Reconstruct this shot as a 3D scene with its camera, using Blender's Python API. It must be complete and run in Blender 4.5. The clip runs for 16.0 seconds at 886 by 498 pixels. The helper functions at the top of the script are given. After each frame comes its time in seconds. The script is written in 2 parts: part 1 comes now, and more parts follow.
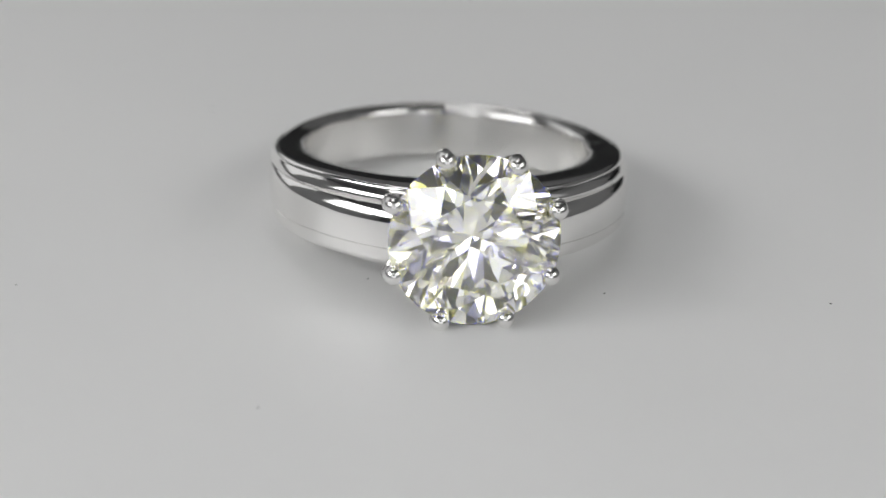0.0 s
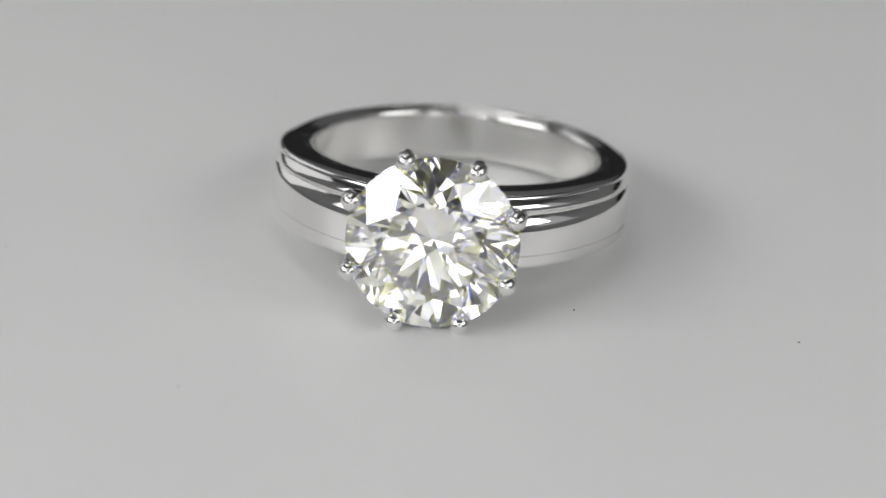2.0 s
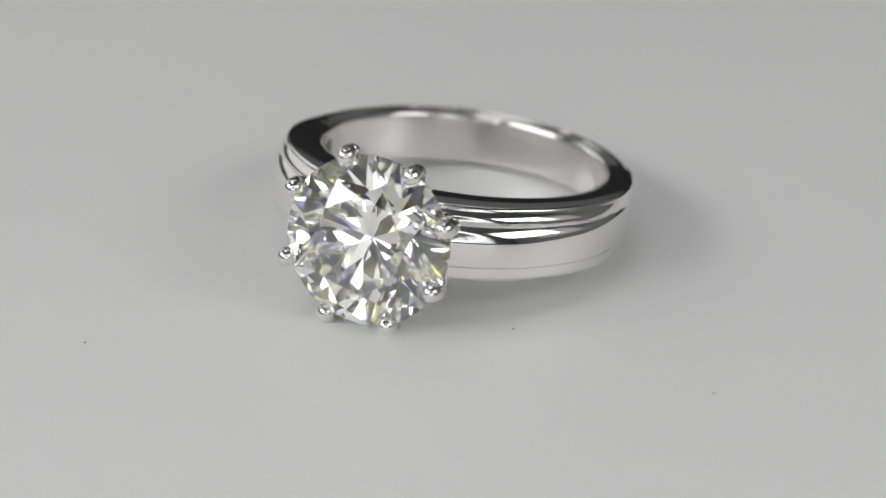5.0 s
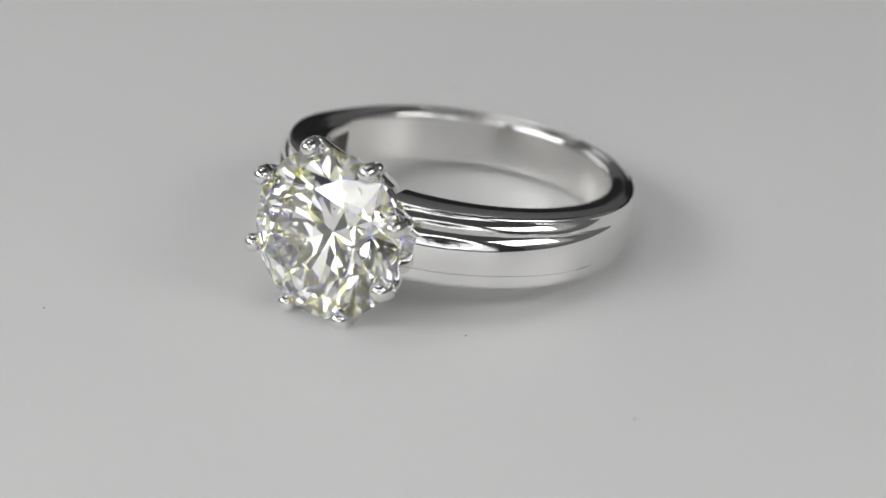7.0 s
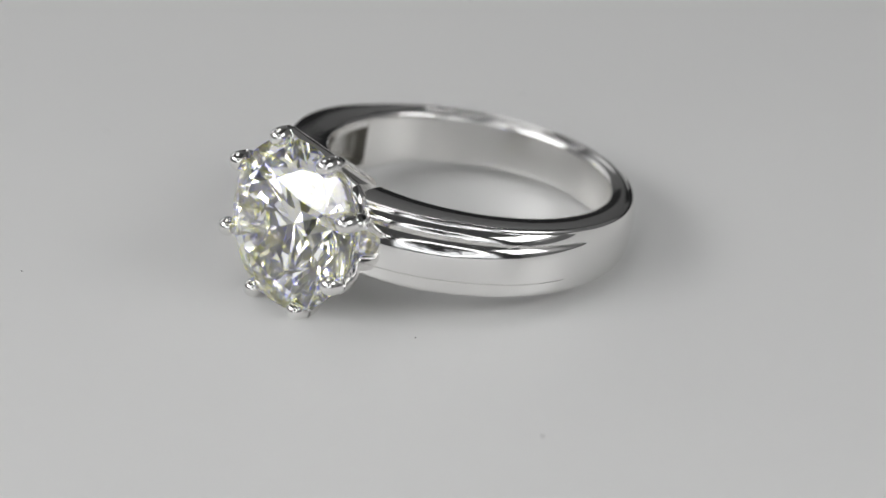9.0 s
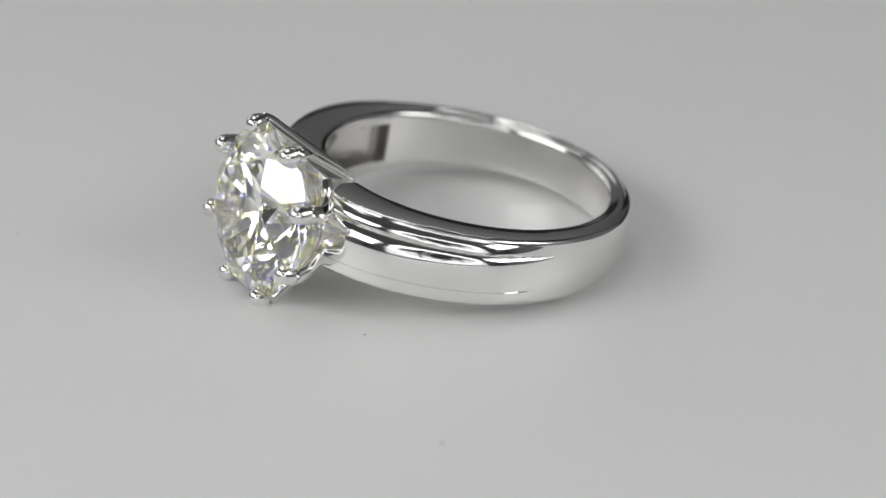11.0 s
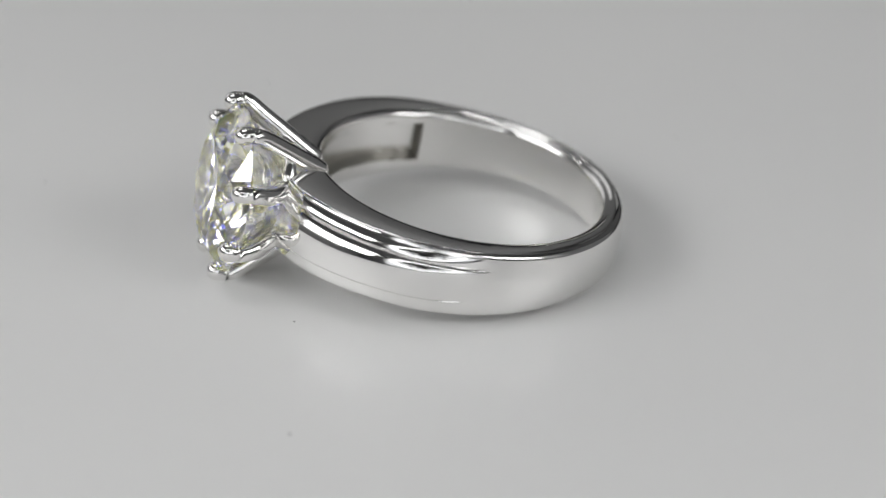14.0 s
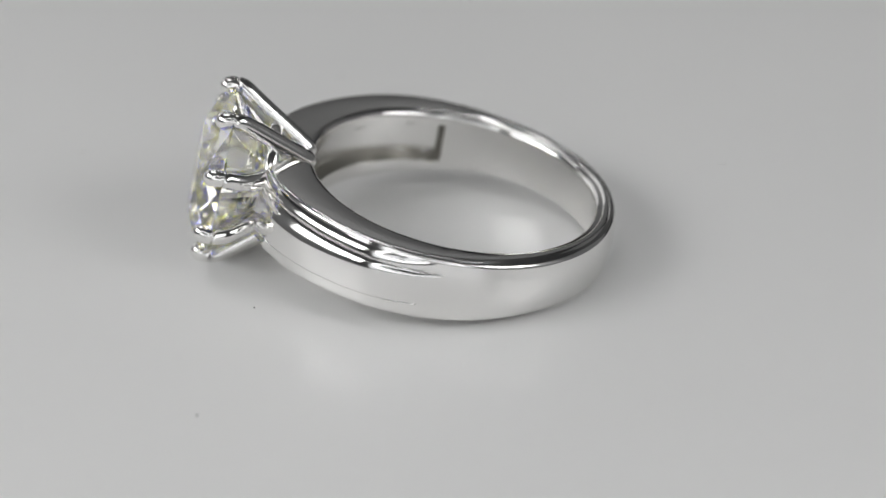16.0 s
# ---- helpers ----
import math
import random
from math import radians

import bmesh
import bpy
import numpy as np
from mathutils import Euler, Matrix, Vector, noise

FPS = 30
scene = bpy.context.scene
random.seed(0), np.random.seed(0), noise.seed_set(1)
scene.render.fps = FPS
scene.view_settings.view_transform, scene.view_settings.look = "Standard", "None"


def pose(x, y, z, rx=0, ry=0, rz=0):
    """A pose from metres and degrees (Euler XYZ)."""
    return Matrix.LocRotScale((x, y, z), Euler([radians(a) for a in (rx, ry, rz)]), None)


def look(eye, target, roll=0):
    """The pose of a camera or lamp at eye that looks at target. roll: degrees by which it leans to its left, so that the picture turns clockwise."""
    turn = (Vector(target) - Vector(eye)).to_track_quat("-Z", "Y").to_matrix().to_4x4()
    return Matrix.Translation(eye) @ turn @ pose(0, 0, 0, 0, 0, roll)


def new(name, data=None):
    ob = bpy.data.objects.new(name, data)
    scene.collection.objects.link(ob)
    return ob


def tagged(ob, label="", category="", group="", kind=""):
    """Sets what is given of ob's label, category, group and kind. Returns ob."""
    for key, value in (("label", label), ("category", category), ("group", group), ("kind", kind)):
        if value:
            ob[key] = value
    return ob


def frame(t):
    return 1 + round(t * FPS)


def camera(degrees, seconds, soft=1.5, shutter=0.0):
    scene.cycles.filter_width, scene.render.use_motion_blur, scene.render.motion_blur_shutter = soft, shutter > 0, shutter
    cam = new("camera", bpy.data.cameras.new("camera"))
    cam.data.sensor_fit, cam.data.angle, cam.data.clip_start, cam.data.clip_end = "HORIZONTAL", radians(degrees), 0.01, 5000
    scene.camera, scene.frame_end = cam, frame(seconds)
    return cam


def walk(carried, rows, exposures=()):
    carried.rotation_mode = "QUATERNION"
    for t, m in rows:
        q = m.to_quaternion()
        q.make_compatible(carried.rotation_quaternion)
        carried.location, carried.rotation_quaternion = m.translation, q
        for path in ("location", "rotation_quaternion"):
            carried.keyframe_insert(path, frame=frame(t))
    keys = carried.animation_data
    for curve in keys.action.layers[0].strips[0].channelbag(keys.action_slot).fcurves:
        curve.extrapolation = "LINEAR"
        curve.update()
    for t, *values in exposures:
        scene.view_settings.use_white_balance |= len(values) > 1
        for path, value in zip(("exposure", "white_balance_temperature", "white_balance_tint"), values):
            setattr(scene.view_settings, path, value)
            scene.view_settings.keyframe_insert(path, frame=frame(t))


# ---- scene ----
MM = 0.001
cam = camera(14.907, 16.0, soft=1.5)
cam.data.dof.use_dof, cam.data.dof.focus_distance, cam.data.dof.aperture_fstop = True, 0.1895, 29.0
EYE = Vector((1.857, -178.829, 86.508)) * MM
AIM = EYE + Vector((0.0, 0.89827, -0.43944))
walk(cam, [(0.0, look(EYE, AIM, 1.318)), (16.0, look(EYE, AIM, 1.318))])

# ---- light ----
RATE = -6.08  # degrees a second, the turntable seen from above
scene.view_settings.exposure = -0.31
scene.cycles.max_bounces, scene.cycles.glossy_bounces, scene.cycles.transmission_bounces = 24, 20, 20
world = bpy.data.worlds.new("world")
world.use_nodes = True
scene.world = world
wbg = world.node_tree.nodes["Background"]
wbg.inputs[0].default_value = (0.9, 0.95, 1.0, 1)
wbg.inputs[1].default_value = 0.3


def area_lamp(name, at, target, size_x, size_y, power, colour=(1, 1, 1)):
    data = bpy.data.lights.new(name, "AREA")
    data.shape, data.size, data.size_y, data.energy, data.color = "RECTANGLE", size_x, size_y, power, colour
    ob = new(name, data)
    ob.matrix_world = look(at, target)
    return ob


# flat panel lamps on either side of the ring lamp, turned to the turntable
LAMP_AT = EYE + Vector((0, -0.012, 0.02))
for x, wide, power in ((-0.245, 0.25, 0.52), (0.215, 0.17, 0.25)):
    area_lamp("panel_lamp", look(LAMP_AT, (0, 0, 0)) @ Vector((x, 0.10, -0.012)), (0, 0, 0), wide, 0.11, power)
# added fill out of view, brightens the wall that the ring's top mirrors
area_lamp("wall_fill", (-0.1, 0.85, 1.27), (-0.1, 1.3, 0.7), 1.2, 0.15, 5.0)
# added overhead fill, no known lamp: lifts the far disc and the shadows
area_lamp("overhead_fill", (-0.25, 0.15, 1.28), (-0.25, 0.16, 0), 0.60, 0.40, 2.0)
# added daylight fill from an unseen window behind the camera, whitens the stone
area_lamp("window_fill", (0.0, -1.37, 0.50), (0.0, 0.0, 0.50), 1.6, 0.84, 4.0, (0.97, 0.985, 1.0))
# added soft fills out of view; the first brightens the band's left rim
area_lamp("soft_fill", (-0.62, 0.66, 0.40), (0, 0, 0.02), 0.70, 0.60, 1.0)
area_lamp("soft_fill", (-0.72, -0.25, 0.48), (0, 0, 0), 0.50, 0.40, 0.7)
area_lamp("soft_fill", (0.80, -0.20, 0.46), (0, 0, 0), 0.50, 0.40, 0.17)


# ---- materials ----
def material(name, colour, rough, metal=0.0):
    m = bpy.data.materials.new(name)
    m.use_nodes = True
    b = m.node_tree.nodes["Principled BSDF"]
    b.inputs["Base Color"].default_value = (*colour, 1)
    b.inputs["Roughness"].default_value = rough
    b.inputs["Metallic"].default_value = metal
    return m


def link(m, a, out, b, inp):
    m.node_tree.links.new(a.outputs[out], b.inputs[inp])


def node(m, kind, **values):
    n = m.node_tree.nodes.new(kind)
    for k, v in values.items():
        n.inputs[k].default_value = v
    return n


def grain(m, scale_big, scale_small, rough_lo, rough_hi, bump, depth, mottle=None, metal_scratch=False):
    """Two scales of wear: large patches in the gloss, fine grain in the relief."""
    b = m.node_tree.nodes["Principled BSDF"]
    co = node(m, "ShaderNodeTexCoord")
    big = node(m, "ShaderNodeTexNoise", Scale=scale_big, Detail=4.0)
    small = node(m, "ShaderNodeTexNoise", Scale=scale_small, Detail=5.0)
    for n in (big, small):
        link(m, co, "Object", n, "Vector")
    rr = node(m, "ShaderNodeMapRange")
    rr.inputs["From Min"].default_value, rr.inputs["From Max"].default_value = 0.3, 0.7
    rr.inputs["To Min"].default_value, rr.inputs["To Max"].default_value = rough_lo, rough_hi
    link(m, big, "Fac", rr, "Value")
    link(m, rr, "Result", b, "Roughness")
    bp = node(m, "ShaderNodeBump", Strength=bump, Distance=depth)
    link(m, small, "Fac", bp, "Height")
    link(m, bp, "Normal", b, "Normal")
    if metal_scratch:
        mp = node(m, "ShaderNodeMapping", Scale=(1.0, 1.0, 14.0), Rotation=(0.4, 0.7, 0.2))
        link(m, co, "Object", mp, "Vector")
        hair = node(m, "ShaderNodeTexNoise", Scale=900.0, Detail=2.0)
        link(m, mp, "Vector", hair, "Vector")
        cut = node(m, "ShaderNodeMapRange")
        cut.inputs["From Min"].default_value, cut.inputs["From Max"].default_value = 0.70, 0.74
        link(m, hair, "Fac", cut, "Value")
        b2 = node(m, "ShaderNodeBump", Strength=0.12, Distance=0.00002)
        link(m, cut, "Result", b2, "Height")
        link(m, bp, "Normal", b2, "Normal")
        link(m, b2, "Normal", b, "Normal")
    if mottle:
        mix = node(m, "ShaderNodeMix")
        mix.data_type = "RGBA"
        mix.inputs["A"].default_value = (*mottle[0], 1)
        mix.inputs["B"].default_value = (*mottle[1], 1)
        link(m, big, "Fac", mix, "Factor")
        m.node_tree.links.new([o for o in mix.outputs if o.type == "RGBA"][0], b.inputs["Base Color"])
    return m


gold = grain(material("polished white gold", (0.87, 0.862, 0.85), 0.08, 1.0), 260, 2400, 0.05, 0.11, 0.04, 0.00002, metal_scratch=True)
gold_inside = grain(material("brushed white gold", (0.86, 0.85, 0.832), 0.22, 1.0), 260, 3000, 0.18, 0.27, 0.05, 0.00003)
gold_border = grain(material("dark rough white gold", (0.36, 0.35, 0.32), 0.5, 1.0), 400, 3000, 0.45, 0.60, 0.2, 0.00004)
acrylic = grain(material("white acrylic", (0.80, 0.80, 0.805), 0.35), 30, 900, 0.30, 0.42, 0.03, 0.00002,
                ((0.79, 0.79, 0.785), (0.815, 0.812, 0.80)))
desk_paint = grain(material("pale desk laminate", (0.6, 0.6, 0.6), 0.5), 8, 200, 0.4, 0.55, 0.05, 0.0001,
                   ((0.56, 0.56, 0.56), (0.64, 0.64, 0.63)))
wall_paint = grain(material("grey wall paint", (0.25, 0.25, 0.25), 0.8), 3, 120, 0.7, 0.9, 0.1, 0.0004,
                   ((0.23, 0.23, 0.233), (0.29, 0.29, 0.287)))
side_paint = grain(material("pale wall paint", (0.6, 0.6, 0.6), 0.8), 3, 120, 0.7, 0.9, 0.1, 0.0004,
                   ((0.57, 0.57, 0.573), (0.64, 0.64, 0.637)))
white_paint = grain(material("white window paint", (0.8, 0.8, 0.8), 0.4), 6, 200, 0.3, 0.5, 0.1, 0.0003,
                    ((0.78, 0.78, 0.785), (0.82, 0.82, 0.815)))
ceiling_paint = grain(material("grey ceiling paint", (0.20, 0.20, 0.20), 0.8), 3, 120, 0.7, 0.9, 0.1, 0.0004,
                      ((0.24, 0.24, 0.242), (0.28, 0.28, 0.279)))
screen_cloth = grain(material("dark grey cloth", (0.035, 0.035, 0.037), 0.95), 20, 900, 0.9, 1.0, 0.3, 0.0004,
                     ((0.03, 0.03, 0.032), (0.045, 0.045, 0.046)))
black_plastic = grain(material("black plastic", (0.03, 0.03, 0.03), 0.5), 40, 900, 0.4, 0.6, 0.1, 0.0001)
dirt = grain(material("dark dust", (0.05, 0.045, 0.04), 0.9), 900, 5000, 0.8, 1.0, 0.3, 0.00002)


def diamond_material(name, colour):
    m = bpy.data.materials.new(name)
    m.use_nodes = True
    t = m.node_tree
    t.nodes.remove(t.nodes["Principled BSDF"])
    g = node(m, "ShaderNodeBsdfGlass", Color=(*colour, 1), Roughness=0.0, IOR=2.417)
    t.links.new(g.outputs[0], t.nodes["Material Output"].inputs["Surface"])
    return m


def crown_material():
    """Facets that break part of the warm and of the cool light by slightly different angles."""
    m = diamond_material("diamond crown", (0.77, 0.77, 0.762))
    t = m.node_tree
    last = t.nodes["Glass BSDF"]
    for colour, ior in (((0.23, 0.22, 0.0), 2.394), ((0.0, 0.01, 0.24), 2.442)):
        lobe = node(m, "ShaderNodeBsdfGlass", Color=(*colour, 1), Roughness=0.0, IOR=ior)
        both = t.nodes.new("ShaderNodeAddShader")
        t.links.new(last.outputs[0], both.inputs[0])
        t.links.new(lobe.outputs[0], both.inputs[1])
        last = both
    t.links.new(last.outputs[0], t.nodes["Material Output"].inputs["Surface"])
    return m


diamond_mats = [diamond_material("diamond", (0.998, 0.996, 0.982)), crown_material()]


# ---- builders ----
def mesh_of(bm, name, mat, smooth=False):
    bmesh.ops.recalc_face_normals(bm, faces=bm.faces)
    me = bpy.data.meshes.new(name)
    bm.to_mesh(me)
    bm.free()
    me.materials.append(mat)
    if smooth:
        me.shade_smooth()
    return me


def part(name, bm, mat, parent, label="", smooth=False):
    ob = new(name, mesh_of(bm, name, mat, smooth))
    ob.parent = parent
    return tagged(ob, label=label)


def box(bm, x0, x1, y0, y1, z0, z1):
    m = Matrix.LocRotScale(((x0 + x1) / 2, (y0 + y1) / 2, (z0 + z1) / 2), None, (x1 - x0, y1 - y0, z1 - z0))
    bmesh.ops.create_cube(bm, size=1, matrix=m)


def smoothstep(a, b, x):
    t = min(1.0, max(0.0, (x - a) / (b - a)))
    return t * t * (3 - 2 * t)


def smooth_table(table, x):
    """A smooth curve through the table's (x, y) pairs."""
    n = len(table)
    slope = [(table[min(i + 1, n - 1)][1] - table[max(i - 1, 0)][1]) / (table[min(i + 1, n - 1)][0] - table[max(i - 1, 0)][0]) for i in range(n)]
    slope[0] = slope[-1] = 0.0
    for i in range(n - 1):
        (x0, y0), (x1, y1) = table[i], table[i + 1]
        if x <= x1:
            w = x1 - x0
            t = (x - x0) / w
            return (2 * t ** 3 - 3 * t * t + 1) * y0 + (t ** 3 - 2 * t * t + t) * w * slope[i] + (3 * t * t - 2 * t ** 3) * y1 + (t ** 3 - t * t) * w * slope[i + 1]
    return table[-1][1]


def tube(bm, path, radii, sides=16):
    """A rod along path with rounded ends."""
    pts, rad = [Vector(q) for q in path], list(radii)
    # round caps
    d0, d1 = (pts[0] - pts[1]).normalized(), (pts[-1] - pts[-2]).normalized()
    head = [(pts[0] + d0 * rad[0] * math.sin(a), rad[0] * math.cos(a)) for a in (1.45, 1.2, 0.9, 0.6, 0.3)]
    tail = [(pts[-1] + d1 * rad[-1] * math.sin(a), rad[-1] * math.cos(a)) for a in (0.3, 0.6, 0.9, 1.2, 1.45)]
    allp = head + list(zip(pts, rad)) + tail
    up, rings = Vector((0.0, -1.0, 0.0)), []
    for i, (q, r) in enumerate(allp):
        d = (allp[min(i + 1, len(allp) - 1)][0] - allp[max(i - 1, 0)][0]).normalized()
        side = d.cross(up)
        side = side.normalized() if side.length > 1e-6 else Vector((1, 0, 0))
        nrm = side.cross(d)
        rings.append([bm.verts.new(q + side * (r * math.cos(2 * math.pi * k / sides)) + nrm * (r * math.sin(2 * math.pi * k / sides))) for k in range(sides)])
    for a, b in zip(rings, rings[1:]):
        for k in range(sides):
            bm.faces.new((a[k], a[(k + 1) % sides], b[(k + 1) % sides], b[k]))
    bm.faces.new(rings[0])
    bm.faces.new(rings[-1])


def spline(points, n=8):
    """A smooth run through points."""
    pts = [Vector(q) for q in points]
    pts = [pts[0] * 2 - pts[1]] + pts + [pts[-1] * 2 - pts[-2]]
    out = []
    for i in range(1, len(pts) - 2):
        a, b, c, d = pts[i - 1:i + 3]
        for k in range(n):
            t = k / n
            out.append(0.5 * ((2 * b) + (c - a) * t + (2 * a - 5 * b + 4 * c - d) * t * t + (3 * b - a - 3 * c + d) * t ** 3))
    return out + [pts[-2]]


# ---- structure ----
def structure(name, bm, mat, label, category):
    ob = new(name, mesh_of(bm, name, mat))
    return tagged(ob, label=label, category=category, kind="structure")


bm = bmesh.new()
box(bm, -1.0, 1.0, -0.8, 0.8, -0.06, -0.02)
structure("desk_top", bm, desk_paint, "pale laminate desk top under the turntable", "desk")
# added screen out of view, so the ring's top face mirrors dark
bm = bmesh.new()
box(bm, -0.12, 1.0, 0.76, 0.79, -0.02, 0.17)
structure("unseen_screen", bm, screen_cloth, "low dark grey cloth screen added out of view for dark reflections", "screen")
W = 1.3
bm = bmesh.new()
box(bm, -W, W, -W, W, -0.85, -0.8)
structure("floor", bm, wall_paint, "plain grey room floor", "floor")
bm = bmesh.new()
box(bm, -W, W, -W, W, 1.3, 1.35)
structure("ceiling", bm, ceiling_paint, "plain grey painted room ceiling", "ceiling")
for name, x0, x1, y0, y1 in (("wall_north", -W, W, W, W + 0.1), ("wall_east", W, W + 0.1, -W - 0.1, W + 0.1), ("wall_west", -W - 0.1, -W, -W - 0.1, W + 0.1)):
    bm = bmesh.new()
    box(bm, x0, x1, y0, y1, -0.85, 1.35)
    structure(name, bm, wall_paint if name == "wall_north" else side_paint, "plain painted room wall", "wall")
# the unseen wall behind the camera, with a window added for the fill
bm = bmesh.new()
for x0, x1, z0, z1 in ((-W, -0.8, -0.85, 1.35), (0.8, W, -0.85, 1.35), (-0.8, 0.8, -0.85, 0.08), (-0.8, 0.8, 0.92, 1.35)):
    box(bm, x0, x1, -W - 0.1, -W, z0, z1)
structure("wall_south", bm, ceiling_paint, "plain grey painted room wall with a window opening", "wall")
window = tagged(new("fill_window"), "added window out of view for front fill, white frame, two dark bars", "window", kind="structure")
for x0, x1, z0, z1 in ((-0.8, 0.8, 0.08, 0.12), (-0.8, 0.8, 0.88, 0.92), (-0.8, -0.76, 0.12, 0.88), (0.76, 0.8, 0.12, 0.88)):
    bm = bmesh.new()
    box(bm, x0, x1, -W - 0.05, -W - 0.01, z0, z1)
    part("window_frame", bm, white_paint, window)
for x0, x1, z0, z1 in ((-0.275, -0.245, 0.12, 0.88), (0.245, 0.275, 0.12, 0.88)):
    bm = bmesh.new()
    box(bm, x0, x1, -W - 0.045, -W - 0.015, z0, z1)
    part("glazing_bar", bm, black_plastic, window)


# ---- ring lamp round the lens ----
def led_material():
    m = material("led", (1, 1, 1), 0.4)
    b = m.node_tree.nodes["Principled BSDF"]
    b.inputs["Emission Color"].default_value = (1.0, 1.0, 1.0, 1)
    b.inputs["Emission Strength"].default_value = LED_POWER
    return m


def ring_lamp(centre, aim, radius):
    """A round lamp with a glowing front, the lens looking through its middle."""
    ob = tagged(new("ring_lamp"), "round white photo lamp with glowing front and black camera", "lamp")
    ob.matrix_world = look(centre, aim)
    bm = bmesh.new()
    n, rings = 96, []
    prof = [(-0.010, 0.0), (-0.009, -0.001), (0.009, -0.001), (0.010, 0.0), (0.010, 0.014), (-0.010, 0.014)]
    for i in range(n):
        t = 2 * math.pi * i / n
        rings.append([bm.verts.new(((radius + r) * math.cos(t), (radius + r) * math.sin(t), z)) for r, z in prof])
    for i in range(n):
        a, b = rings[i], rings[(i + 1) % n]
        for k in range(len(prof)):
            bm.faces.new((a[k], a[(k + 1) % len(prof)], b[(k + 1) % len(prof)], b[k]))
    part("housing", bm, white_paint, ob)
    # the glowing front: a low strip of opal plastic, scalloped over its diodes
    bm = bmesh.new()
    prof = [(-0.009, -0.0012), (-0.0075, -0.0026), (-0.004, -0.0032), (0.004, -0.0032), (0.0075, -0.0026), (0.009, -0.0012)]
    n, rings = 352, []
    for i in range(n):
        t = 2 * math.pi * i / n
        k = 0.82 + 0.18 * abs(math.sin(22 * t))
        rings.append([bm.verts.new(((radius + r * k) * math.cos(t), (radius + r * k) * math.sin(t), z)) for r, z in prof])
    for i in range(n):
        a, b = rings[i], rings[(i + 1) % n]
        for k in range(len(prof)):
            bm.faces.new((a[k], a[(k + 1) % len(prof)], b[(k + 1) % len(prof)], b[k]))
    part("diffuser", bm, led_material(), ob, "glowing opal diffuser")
    # the dark camera body behind the lens, its clamp and the foot on the desk
    bm = bmesh.new()
    box(bm, -0.046, 0.046, -0.036, 0.036, 0.020, 0.044)
    bmesh.ops.bevel(bm, geom=[e for e in bm.edges if abs(e.verts[0].co.z - e.verts[1].co.z) > 0.01], offset=0.026, segments=8, affect="EDGES")
    part("camera_body", bm, black_plastic, ob, "rounded black camera body")
    bm = bmesh.new()
    box(bm, -0.005, 0.005, -radius, -0.050, 0.015, 0.025)
    part("clamp", bm, black_plastic, ob)
    down = ob.matrix_world.inverted()
    foot = ob.matrix_world @ Vector((0, -radius, 0.012))
    bm = bmesh.new()
    tube(bm, [(foot.x, foot.y, foot.z), (foot.x, foot.y, -0.014)], [0.005, 0.005], 16)
    bmesh.ops.transform(bm, matrix=down, verts=bm.verts)
    part("stem", bm, black_plastic, ob, smooth=True)
    bm = bmesh.new()
    box(bm, foot.x - 0.06, foot.x + 0.06, foot.y - 0.05, foot.y + 0.02, -0.02, -0.012)
    bmesh.ops.transform(bm, matrix=down, verts=bm.verts)
    part("foot", bm, black_plastic, ob)
    return ob


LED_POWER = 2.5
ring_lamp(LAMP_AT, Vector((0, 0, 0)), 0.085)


# ---- turntable ----
def turntable():
    """A white disc with a softly rounded rim."""
    bm = bmesh.new()
    prof = [(0.0, 0.0), (0.05, 0.0), (0.1, 0.0), (0.1485, 0.0), (0.1496, -0.0005), (0.15, -0.0015), (0.15, -0.0185), (0.149, -0.0195), (0.0, -0.0195)]
    n, rings = 128, []
    for r, z in prof:
        if r == 0:
            rings.append([bm.verts.new((0, 0, z))])
        else:
            rings.append([bm.verts.new((r * math.cos(2 * math.pi * k / n), r * math.sin(2 * math.pi * k / n), z)) for k in range(n)])
    for a, b in zip(rings, rings[1:]):
        for k in range(n):
            q = [a[k % len(a)], a[(k + 1) % len(a)], b[(k + 1) % len(b)], b[k % len(b)]]
            u = []
            for v in q:
                if v not in u:
                    u.append(v)
            bm.faces.new(u)
    ob = new("turntable", mesh_of(bm, "turntable", acrylic))
    return tagged(ob, "plain white satin turntable disc under the ring", "turntable")


disc = turntable()


# ---- ring ----
RI = 8.3
RO = [(0, 11.05), (22, 11.0), (47, 10.6), (65, 10.45), (100, 10.08), (140, 9.72), (180, 9.5)]
END = 9.0  # degrees from the head at which each shoulder ends


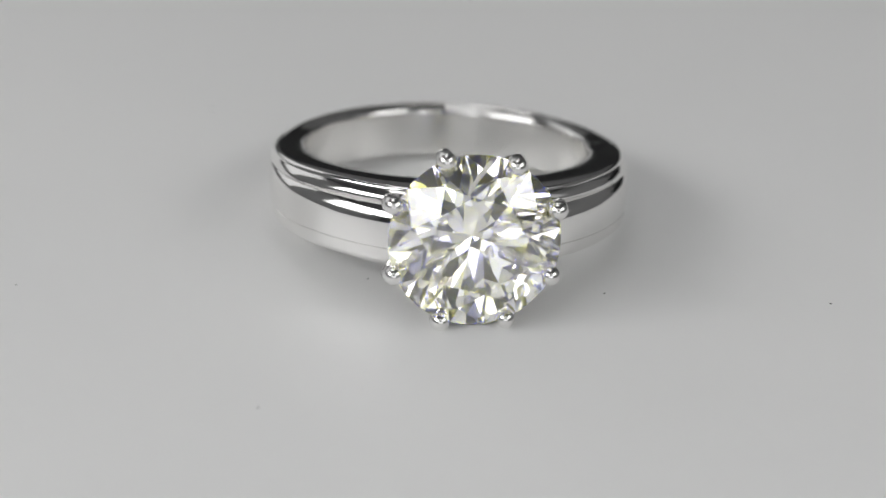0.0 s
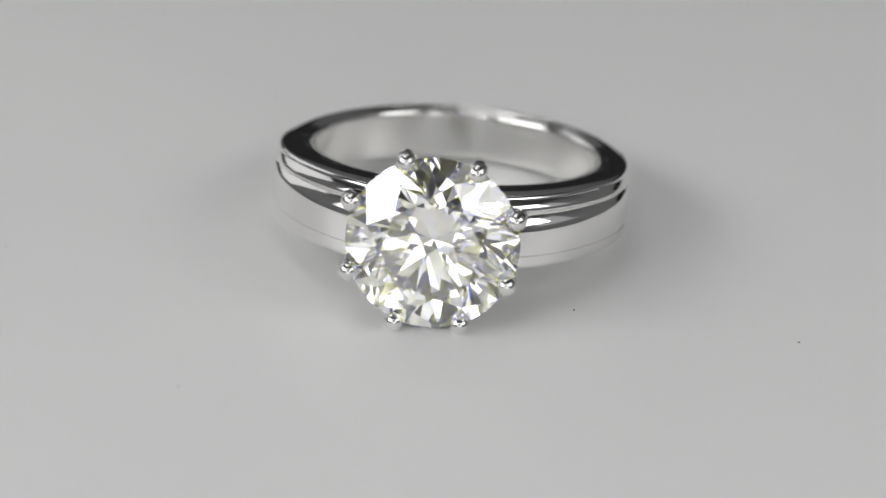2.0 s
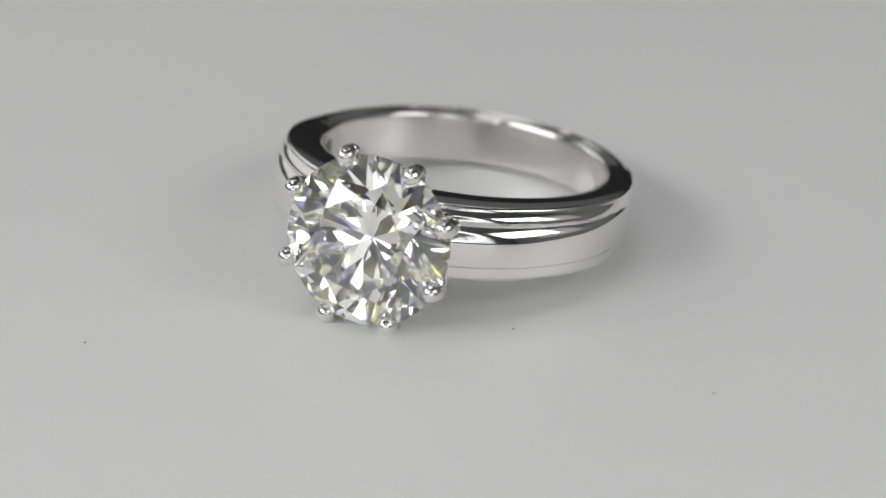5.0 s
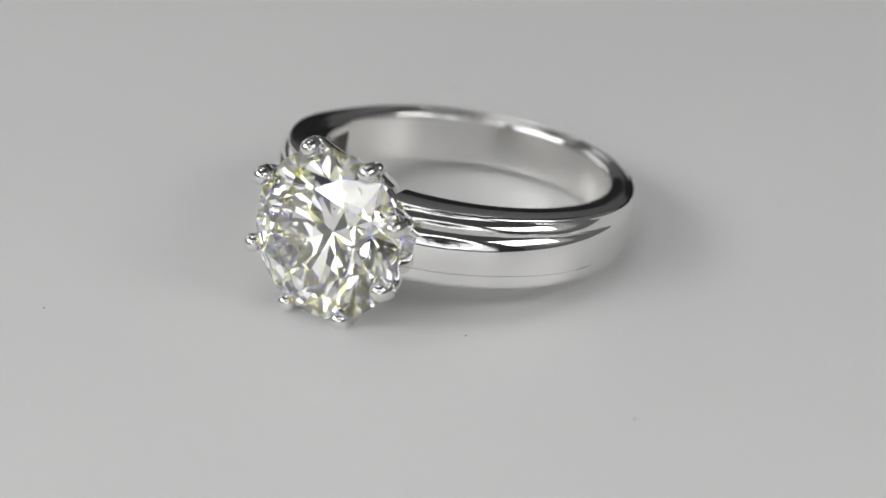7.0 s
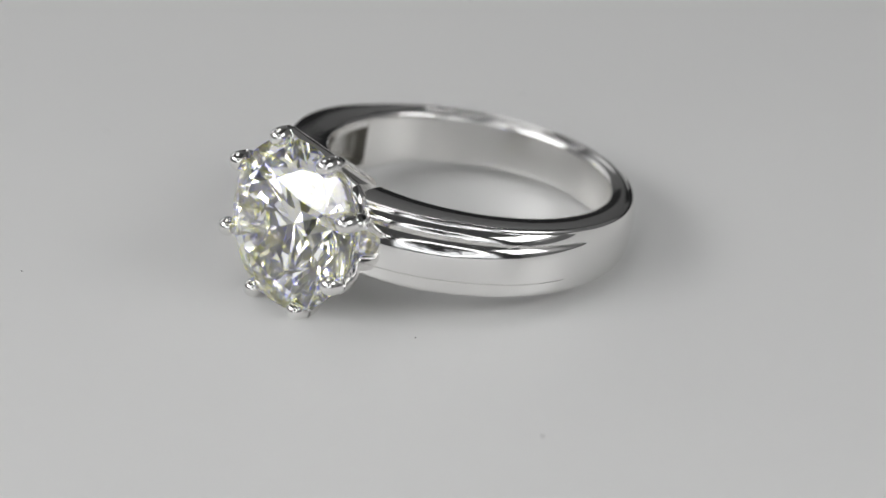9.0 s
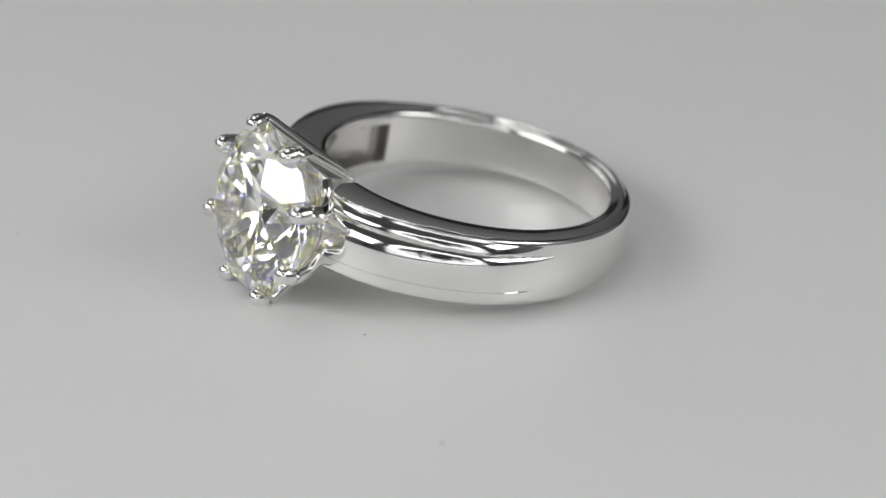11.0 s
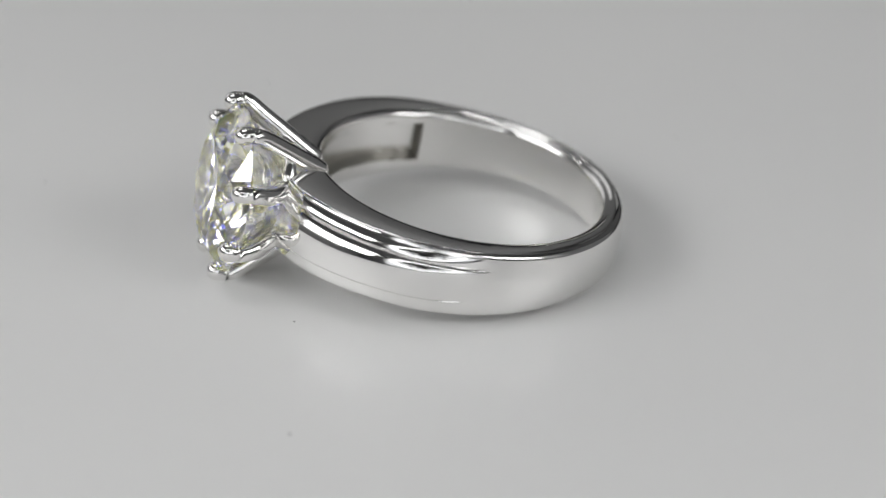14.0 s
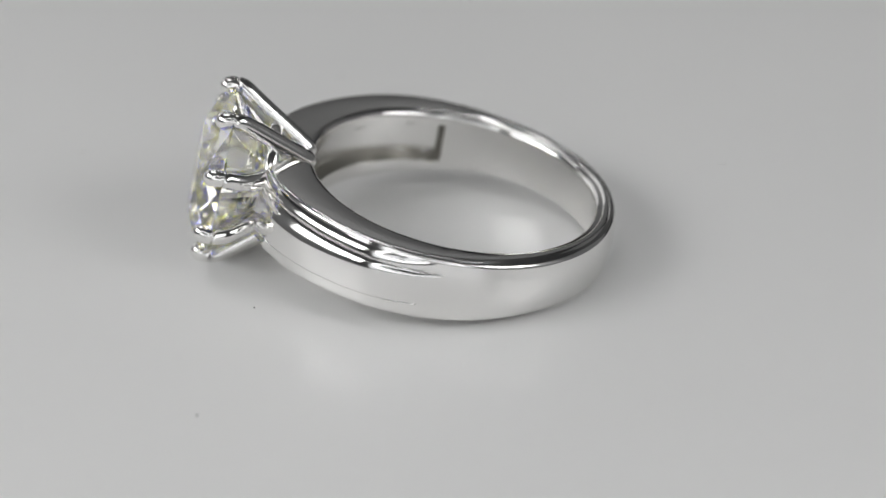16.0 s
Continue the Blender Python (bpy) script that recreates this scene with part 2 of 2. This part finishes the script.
def band_section(phi):
    """The band's closed outline (radius, height) in mm at phi degrees from the head."""
    a = abs(phi)
    c = (1 + math.cos(radians(a))) / 2
    h = 1.45 + 0.72 * c
    top = h + 0.20 * smoothstep(90, 180, a)
    # the lower edge hangs deeper at the shoulders, more so on one side
    low = h + (0.40 * smoothstep(115, 70, a) if phi < 0 else 0.18 * smoothstep(125, 90, a))
    ro = smooth_table(RO, a) + (0.12 * smoothstep(30, 80, a) * smoothstep(175, 95, a) if phi < 0 else 0)
    s = 0.5 * (0.75 * smoothstep(91, 60, a) + 0.25 * smoothstep(72, 40, a))
    pts = []
    # inside wall with the long recess behind each shoulder
    rec = 0.9 * smoothstep(16, 18, a) * smoothstep(88.5, 86.6, a)
    front = smoothstep(88.5, 87, a)
    b, bh, e = 0.36, 0.42 + 0.22 * front, 0.25 + 0.13 * smoothstep(55, 130, a)
    et = e + (0.20 * smoothstep(75, 105, a) * smoothstep(170, 140, a) if phi < 0 else 0)
    ri = RI - 0.08 * front
    N = 40
    for i in range(N + 1):
        z = -low + b + (low + top - 2 * b) * i / N
        pts.append((ri + rec * smoothstep(1.20, 1.00, abs(z + 0.14)), z))
    arc = [radians(18 * k) for k in range(1, 5)]
    pts += [(ri + bh - bh * math.cos(t), top - b + b * math.sin(t)) for t in arc]
    for i in range(9):
        k = i / 8
        pts.append((ri + bh + (ro - ri - bh - et) * k, top + (0.050 + 0.090 * smoothstep(75, 140, a)) * (1 - (2 * k - 1) ** 2)))
    pts += [(ro - et + et * math.sin(t), top - et + et * math.cos(t)) for t in arc]
    # outside wall: an upper rail, a groove that runs out to a point, a raised panel, a fine joint and a lower rail
    ug, uc, M = 0.66 - 0.06 * smoothstep(40, 88, a), 0.60, 170
    taper = min(1.0, max(0.0, (86.8 - a) / 46)) ** 0.62
    wide = 0.62 * taper
    turn = radians(52)
    R = wide * (top - et) / math.sin(turn)
    depth = R * (1 - math.cos(turn))
    groove = 0.14 * (1 - ug * ug) + s - depth
    for i in range(M + 1):
        u = 1 - 2 * i / M
        z = (top - et) * u if u > 0 else (low - e) * u
        v = abs(u)
        r = ro + 0.14 * (1 - v * v)
        um, hw = (1 + uc) / 2, (1 - uc) / 2
        if u > ug:
            x = (u - ug) / (1 - ug)
            bump = x / 0.14 if x < 0.14 else 1 - ((x - 0.14) / 0.86) ** 2
            r = ro + groove * (1 - x) + (0.52 * depth + 0.06 * s) * bump
        elif u > 0:
            r += s
            if u > ug - wide:
                d = (u - ug + wide) * (top - et)
                r -= R - math.sqrt(max(0.0, R * R - d * d))
        else:
            r += s * (0.9 + 0.1 * (1 - (v / uc) ** 2)) if v < uc else s * (0.85 - 0.25 * ((v - um) / hw) ** 4 * (v > um))
            r -= 0.08 * smoothstep(87, 60, a) * max(0, 1 - abs(v - uc) / 0.022)
        # the raised panel ends in a faint joint; the groove is a little ragged
        if v < uc:
            r -= 0.010 * max(0, 1 - abs(a - 87.6) / 0.6)
        if u > 0:
            r += 0.09 * depth * noise.noise((phi * 0.9, u * 30, 3.0)) * max(0, 1 - abs(u - ug) / 0.07)
        pts.append((r, z))
    pts += [(ro - e + e * math.cos(t), -low + e - e * math.sin(t)) for t in arc]
    for i in range(9):
        pts.append((ro - e + (ri + b - ro + e) * i / 8, -low))
    pts += [(ri + b - b * math.sin(t), -low + b - b * math.cos(t)) for t in arc]
    # the shoulders are cut back to seat the stone's cone
    if a < 25:
        seat = 9.76 / (1.139 * math.cos(radians(a)) - math.sin(radians(a)))
        pts = [(min(r, seat), z) for r, z in pts]
    return pts


def build_band(parent):
    bm = bmesh.new()
    stops = [END + (360 - 2 * END) * i / 420 for i in range(421)]
    extra = [16.3, 16.6, 17.2, 17.6, 86.9, 87.2, 87.5, 87.8, 88.0, 88.3]
    stops = sorted(stops + extra + [360 - e for e in extra])
    rings = []
    for phi in stops:
        f = radians(phi)
        a = phi if phi <= 180 else phi - 360
        rings.append([bm.verts.new((0.4 * MM + r * math.sin(f) * MM, -r * math.cos(f) * MM, (z - 0.05) * MM)) for r, z in band_section(a)])
    n = len(rings[0])
    for i, (a, b) in enumerate(zip(rings, rings[1:])):
        for k in range(n):
            f = bm.faces.new((a[k], a[(k + 1) % n], b[(k + 1) % n], b[k]))
            f.material_index = 1 if k < 40 else 0
            lo, hi = sorted((abs(stops[i] - 360 * (stops[i] > 180)), abs(stops[i + 1] - 360 * (stops[i + 1] > 180))))
            z = (a[k].co.z + a[(k + 1) % n].co.z) / 2 / MM + 0.05
            # darker, rougher metal along the border of each recess
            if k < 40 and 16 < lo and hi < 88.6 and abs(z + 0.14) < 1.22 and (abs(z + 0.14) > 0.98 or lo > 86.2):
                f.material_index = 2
    bm.faces.new(rings[0])
    bm.faces.new(rings[-1])
    ob = part("band", bm, gold, parent, "polished white gold band with grooved shoulders", smooth=True)
    ob.data.materials.append(gold_inside)
    ob.data.materials.append(gold_border)
    ob.data.set_sharp_from_angle(angle=radians(38))
    return ob


GIRDLE_Y, GEM_R = -13.3, 4.84
# the head sits a little askew on the band
HEAD = Matrix.Translation((0, -13.85, 0)) @ Matrix.Rotation(radians(-2.9), 4, "X") @ Matrix.Rotation(radians(1.3), 4, "Y") @ Matrix.Translation((0, 13.85, 0))


def build_diamond(parent):
    """A round brilliant cut out of a block by its facet planes; the table looks along -y."""
    bm = bmesh.new()
    bmesh.ops.create_cube(bm, size=4)
    g, ca, pa = 0.016, radians(33.8), radians(41.3)

    def polar(r, az, z):
        return Vector((r * math.cos(radians(az)), r * math.sin(radians(az)), z))

    def cut(co, no):
        res = bmesh.ops.bisect_plane(bm, geom=bm.verts[:] + bm.edges[:] + bm.faces[:], dist=1e-6, plane_co=co, plane_no=no, clear_outer=True)
        edges = [e for e in res["geom_cut"] if isinstance(e, bmesh.types.BMEdge)]
        if len(edges) > 2:
            bmesh.ops.contextual_create(bm, geom=edges)

    def through3(a, b, c):
        no = (b - a).cross(c - a).normalized()
        return a, (no if no.dot(a) > 0 else -no)

    for k in range(48):
        cut(polar(1, k * 7.5, 0), polar(1, k * 7.5, 0))
    ht = g + (1 - 0.575) * math.tan(ca)
    cut(Vector((0, 0, ht)), Vector((0, 0, 1)))
    for k in range(8):
        cut(polar(1, k * 45, g), polar(math.sin(ca), k * 45, math.cos(ca)))
    sa = radians(21.5)
    tz = 0.575 * math.cos(radians(22.5))
    c22 = math.cos(radians(22.5))
    # kite corner, where two main facets meet a star facet
    A = np.array([[c22 * math.sin(ca), math.cos(ca)], [math.sin(sa), math.cos(sa)]])
    B = np.array([math.sin(ca) + g * math.cos(ca), tz * math.sin(sa) + ht * math.cos(sa)])
    rv, zv = np.linalg.solve(A, B)
    for k in range(8):
        cut(polar(tz, 22.5 + k * 45, ht), polar(math.sin(sa), 22.5 + k * 45, math.cos(sa)))
    for k in range(8):
        for s in (-1, 1):
            cut(*through3(polar(1, k * 45, g), polar(1, k * 45 + s * 22.5, g), polar(rv, k * 45 + s * 22.5, zv)))
    for k in range(8):
        cut(polar(1, k * 45, -g), polar(math.sin(pa), k * 45, -math.cos(pa)))
    rl = 0.24
    zl = -g - (1 - rl * c22) * math.tan(pa)
    for k in range(8):
        for s in (-1, 1):
            cut(*through3(polar(1, k * 45, -g), polar(1, k * 45 + s * 22.5, -g), polar(rl, k * 45 + s * 22.5, zl)))
    m = Matrix.Scale(MM, 4) @ HEAD @ Matrix.Translation(Vector((0, GIRDLE_Y, 0))) @ Matrix.Rotation(radians(90), 4, "X") @ Matrix.Rotation(radians(9), 4, "Z") @ Matrix.Scale(GEM_R, 4)
    bmesh.ops.transform(bm, matrix=m, verts=bm.verts)
    axis = HEAD.to_3x3() @ Vector((0, -1, 0))
    for f in bm.faces:
        f.normal_update()
        f.material_index = 1 if f.normal.dot(axis) > 0.3 else 0
    ob = part("diamond", bm, diamond_mats[0], parent, "round brilliant-cut diamond with a faint warm tint")
    for m in diamond_mats[1:]:
        ob.data.materials.append(m)
    return ob


# claws pushed over by hand: small shifts of each tip (x, y, z)
CLAWS = ((-0.05, 0.23, 0.16), (0.30, 0.22, -0.06), (0.15, 0.10, 0.06), (-0.05, 0.11, -0.07), (0.13, 0.33, -0.09), (0.08, 0.40, -0.29), (-0.14, 0.24, -0.18), (-0.32, 0.27, 0.16))


def build_prong(parent, k):
    a = radians(112.5 - 45 * k)
    ca, sa = math.cos(a), math.sin(a)
    side = abs(ca) > abs(sa)
    dx, dy, dz = CLAWS[k]
    base = (0.62 * 3.4 * ca, -10.3, 2.9 * sa) if side else (2.0 * ca, -8.6, 1.75 * sa / abs(sa))
    mid = (4.15 * ca + 0.5 * dx, -12.0 + 0.5 * dy, 4.15 * sa + 0.5 * dz)
    run = spline([base] + [HEAD @ Vector(q) for q in (mid, (4.76 * ca + dx, -13.1 + dy, 4.76 * sa + dz), (4.80 * ca + dx, -13.6 + dy, 4.80 * sa + dz), (4.70 * ca + dx, -13.96 + dy, 4.70 * sa + dz))], 6)
    n = len(run)
    radii = [0.60 - 0.11 * smoothstep(0, n * 0.6, i) + 0.06 * smoothstep(n * 0.6, n - 2, i) for i in range(n)]
    bm = bmesh.new()
    tube(bm, [q * MM for q in run], [r * MM for r in radii], 18)
    return part("prong", bm, gold, parent, smooth=True)


def build_gallery(parent):
    """The small collar under the stone from which the claws rise."""
    bm = bmesh.new()
    n, m, R, r = 64, 14, 2.95, 0.30
    rings = []
    for i in range(n):
        t = 2 * math.pi * i / n
        rings.append([bm.verts.new(((R + r * math.cos(2 * math.pi * k / m)) * math.cos(t) * MM, (-10.6 + 1.5 * r * math.sin(2 * math.pi * k / m)) * MM,
                                    (R + r * math.cos(2 * math.pi * k / m)) * math.sin(t) * MM)) for k in range(m)])
    for i in range(n):
        a, b = rings[i], rings[(i + 1) % n]
        for k in range(m):
            bm.faces.new((a[k], a[(k + 1) % m], b[(k + 1) % m], b[k]))
    return part("gallery", bm, gold, parent, smooth=True)


def build_posts(parent):
    """Short bars that tie the collar to the shoulders."""
    for sx in (-1, 1):
        for z in (-0.75, 0.05, 0.85):
            run = spline([(sx * 2.35 + 0.2, -9.7, z * 0.9), (sx * 2.75, -10.25, z), (sx * 2.9, -10.9, z * 1.15)], 5)
            bm = bmesh.new()
            tube(bm, [q * MM for q in run], [0.2 * MM] * len(run), 12)
            part("post", bm, gold, parent, smooth=True)


def build_hallmark(parent):
    """Two tiny stamped bars on the outside of the shank."""
    for dz in (0.11, -0.16):
        f = radians(122.5)
        at = Matrix.Translation(Vector((0.4 + 9.90 * math.sin(f), -9.90 * math.cos(f), -0.3 + dz)) * MM) @ Matrix.Rotation(f - math.pi / 2, 4, "Z")
        bm = bmesh.new()
        bmesh.ops.create_cube(bm, size=1, matrix=at @ Matrix.Diagonal((0.04 * MM, 0.09 * MM, 0.05 * MM, 1)))
        part("hallmark", bm, dirt, parent, "tiny dark stamped mark")


RING_AT = Vector((1.526, 2.368, 2.960)) * MM
RING_AXES = Matrix(((0.98768, -0.15569, 0.01549), (0.15177, 0.97745, 0.14679), (-0.03800, -0.14263, 0.98905)))
RING_POSE = Matrix.Translation(RING_AT) @ RING_AXES.to_4x4()
ring = tagged(new("ring"), "polished white gold solitaire ring with round diamond on white disc", "ring")
ring.matrix_world = RING_POSE
build_band(ring)
build_diamond(ring)
for k in range(8):
    build_prong(ring, k)
build_gallery(ring)
build_hallmark(ring)
build_posts(ring)


# ---- dust ----
def speck(at, size, seed):
    rnd = random.Random(seed)
    bm = bmesh.new()
    bmesh.ops.create_icosphere(bm, subdivisions=2, radius=size * 0.85 * MM)
    for v in bm.verts:
        v.co = Vector((v.co.x * 1.2, v.co.y, v.co.z * 0.5)) * rnd.uniform(0.75, 1.2)
    low = min(v.co.z for v in bm.verts)
    for v in bm.verts:
        v.co.z -= low
    ob = new("dust_speck", mesh_of(bm, "dust_speck", dirt))
    ob.matrix_world = Matrix.Translation(Vector((at[0], at[1], 0)) * MM)
    return tagged(ob, "tiny dark dust speck lying on the white disc", "dust", "dust on the disc")


specks = [speck((11.07, -7.28), 0.06, 1), speck((23.84, -7.94), 0.07, 2), speck((-7.75, -21.62), 0.055, 3), speck((-22.25, -7.91), 0.05, 4), speck((-2.39, -6.11), 0.05, 5),
          speck((-12.97, 17.41), 0.05, 6)]


# ---- what moves ----
def motions():
    """The turntable turns evenly and carries the ring and the dust."""
    steps = [0.5 * i for i in range(33)]
    for ob in (disc, ring, *specks):
        start = ob.matrix_world.copy() if ob is not ring else RING_POSE
        walk(ob, [(t, Matrix.Rotation(radians(RATE * t), 4, "Z") @ start) for t in steps])


motions()
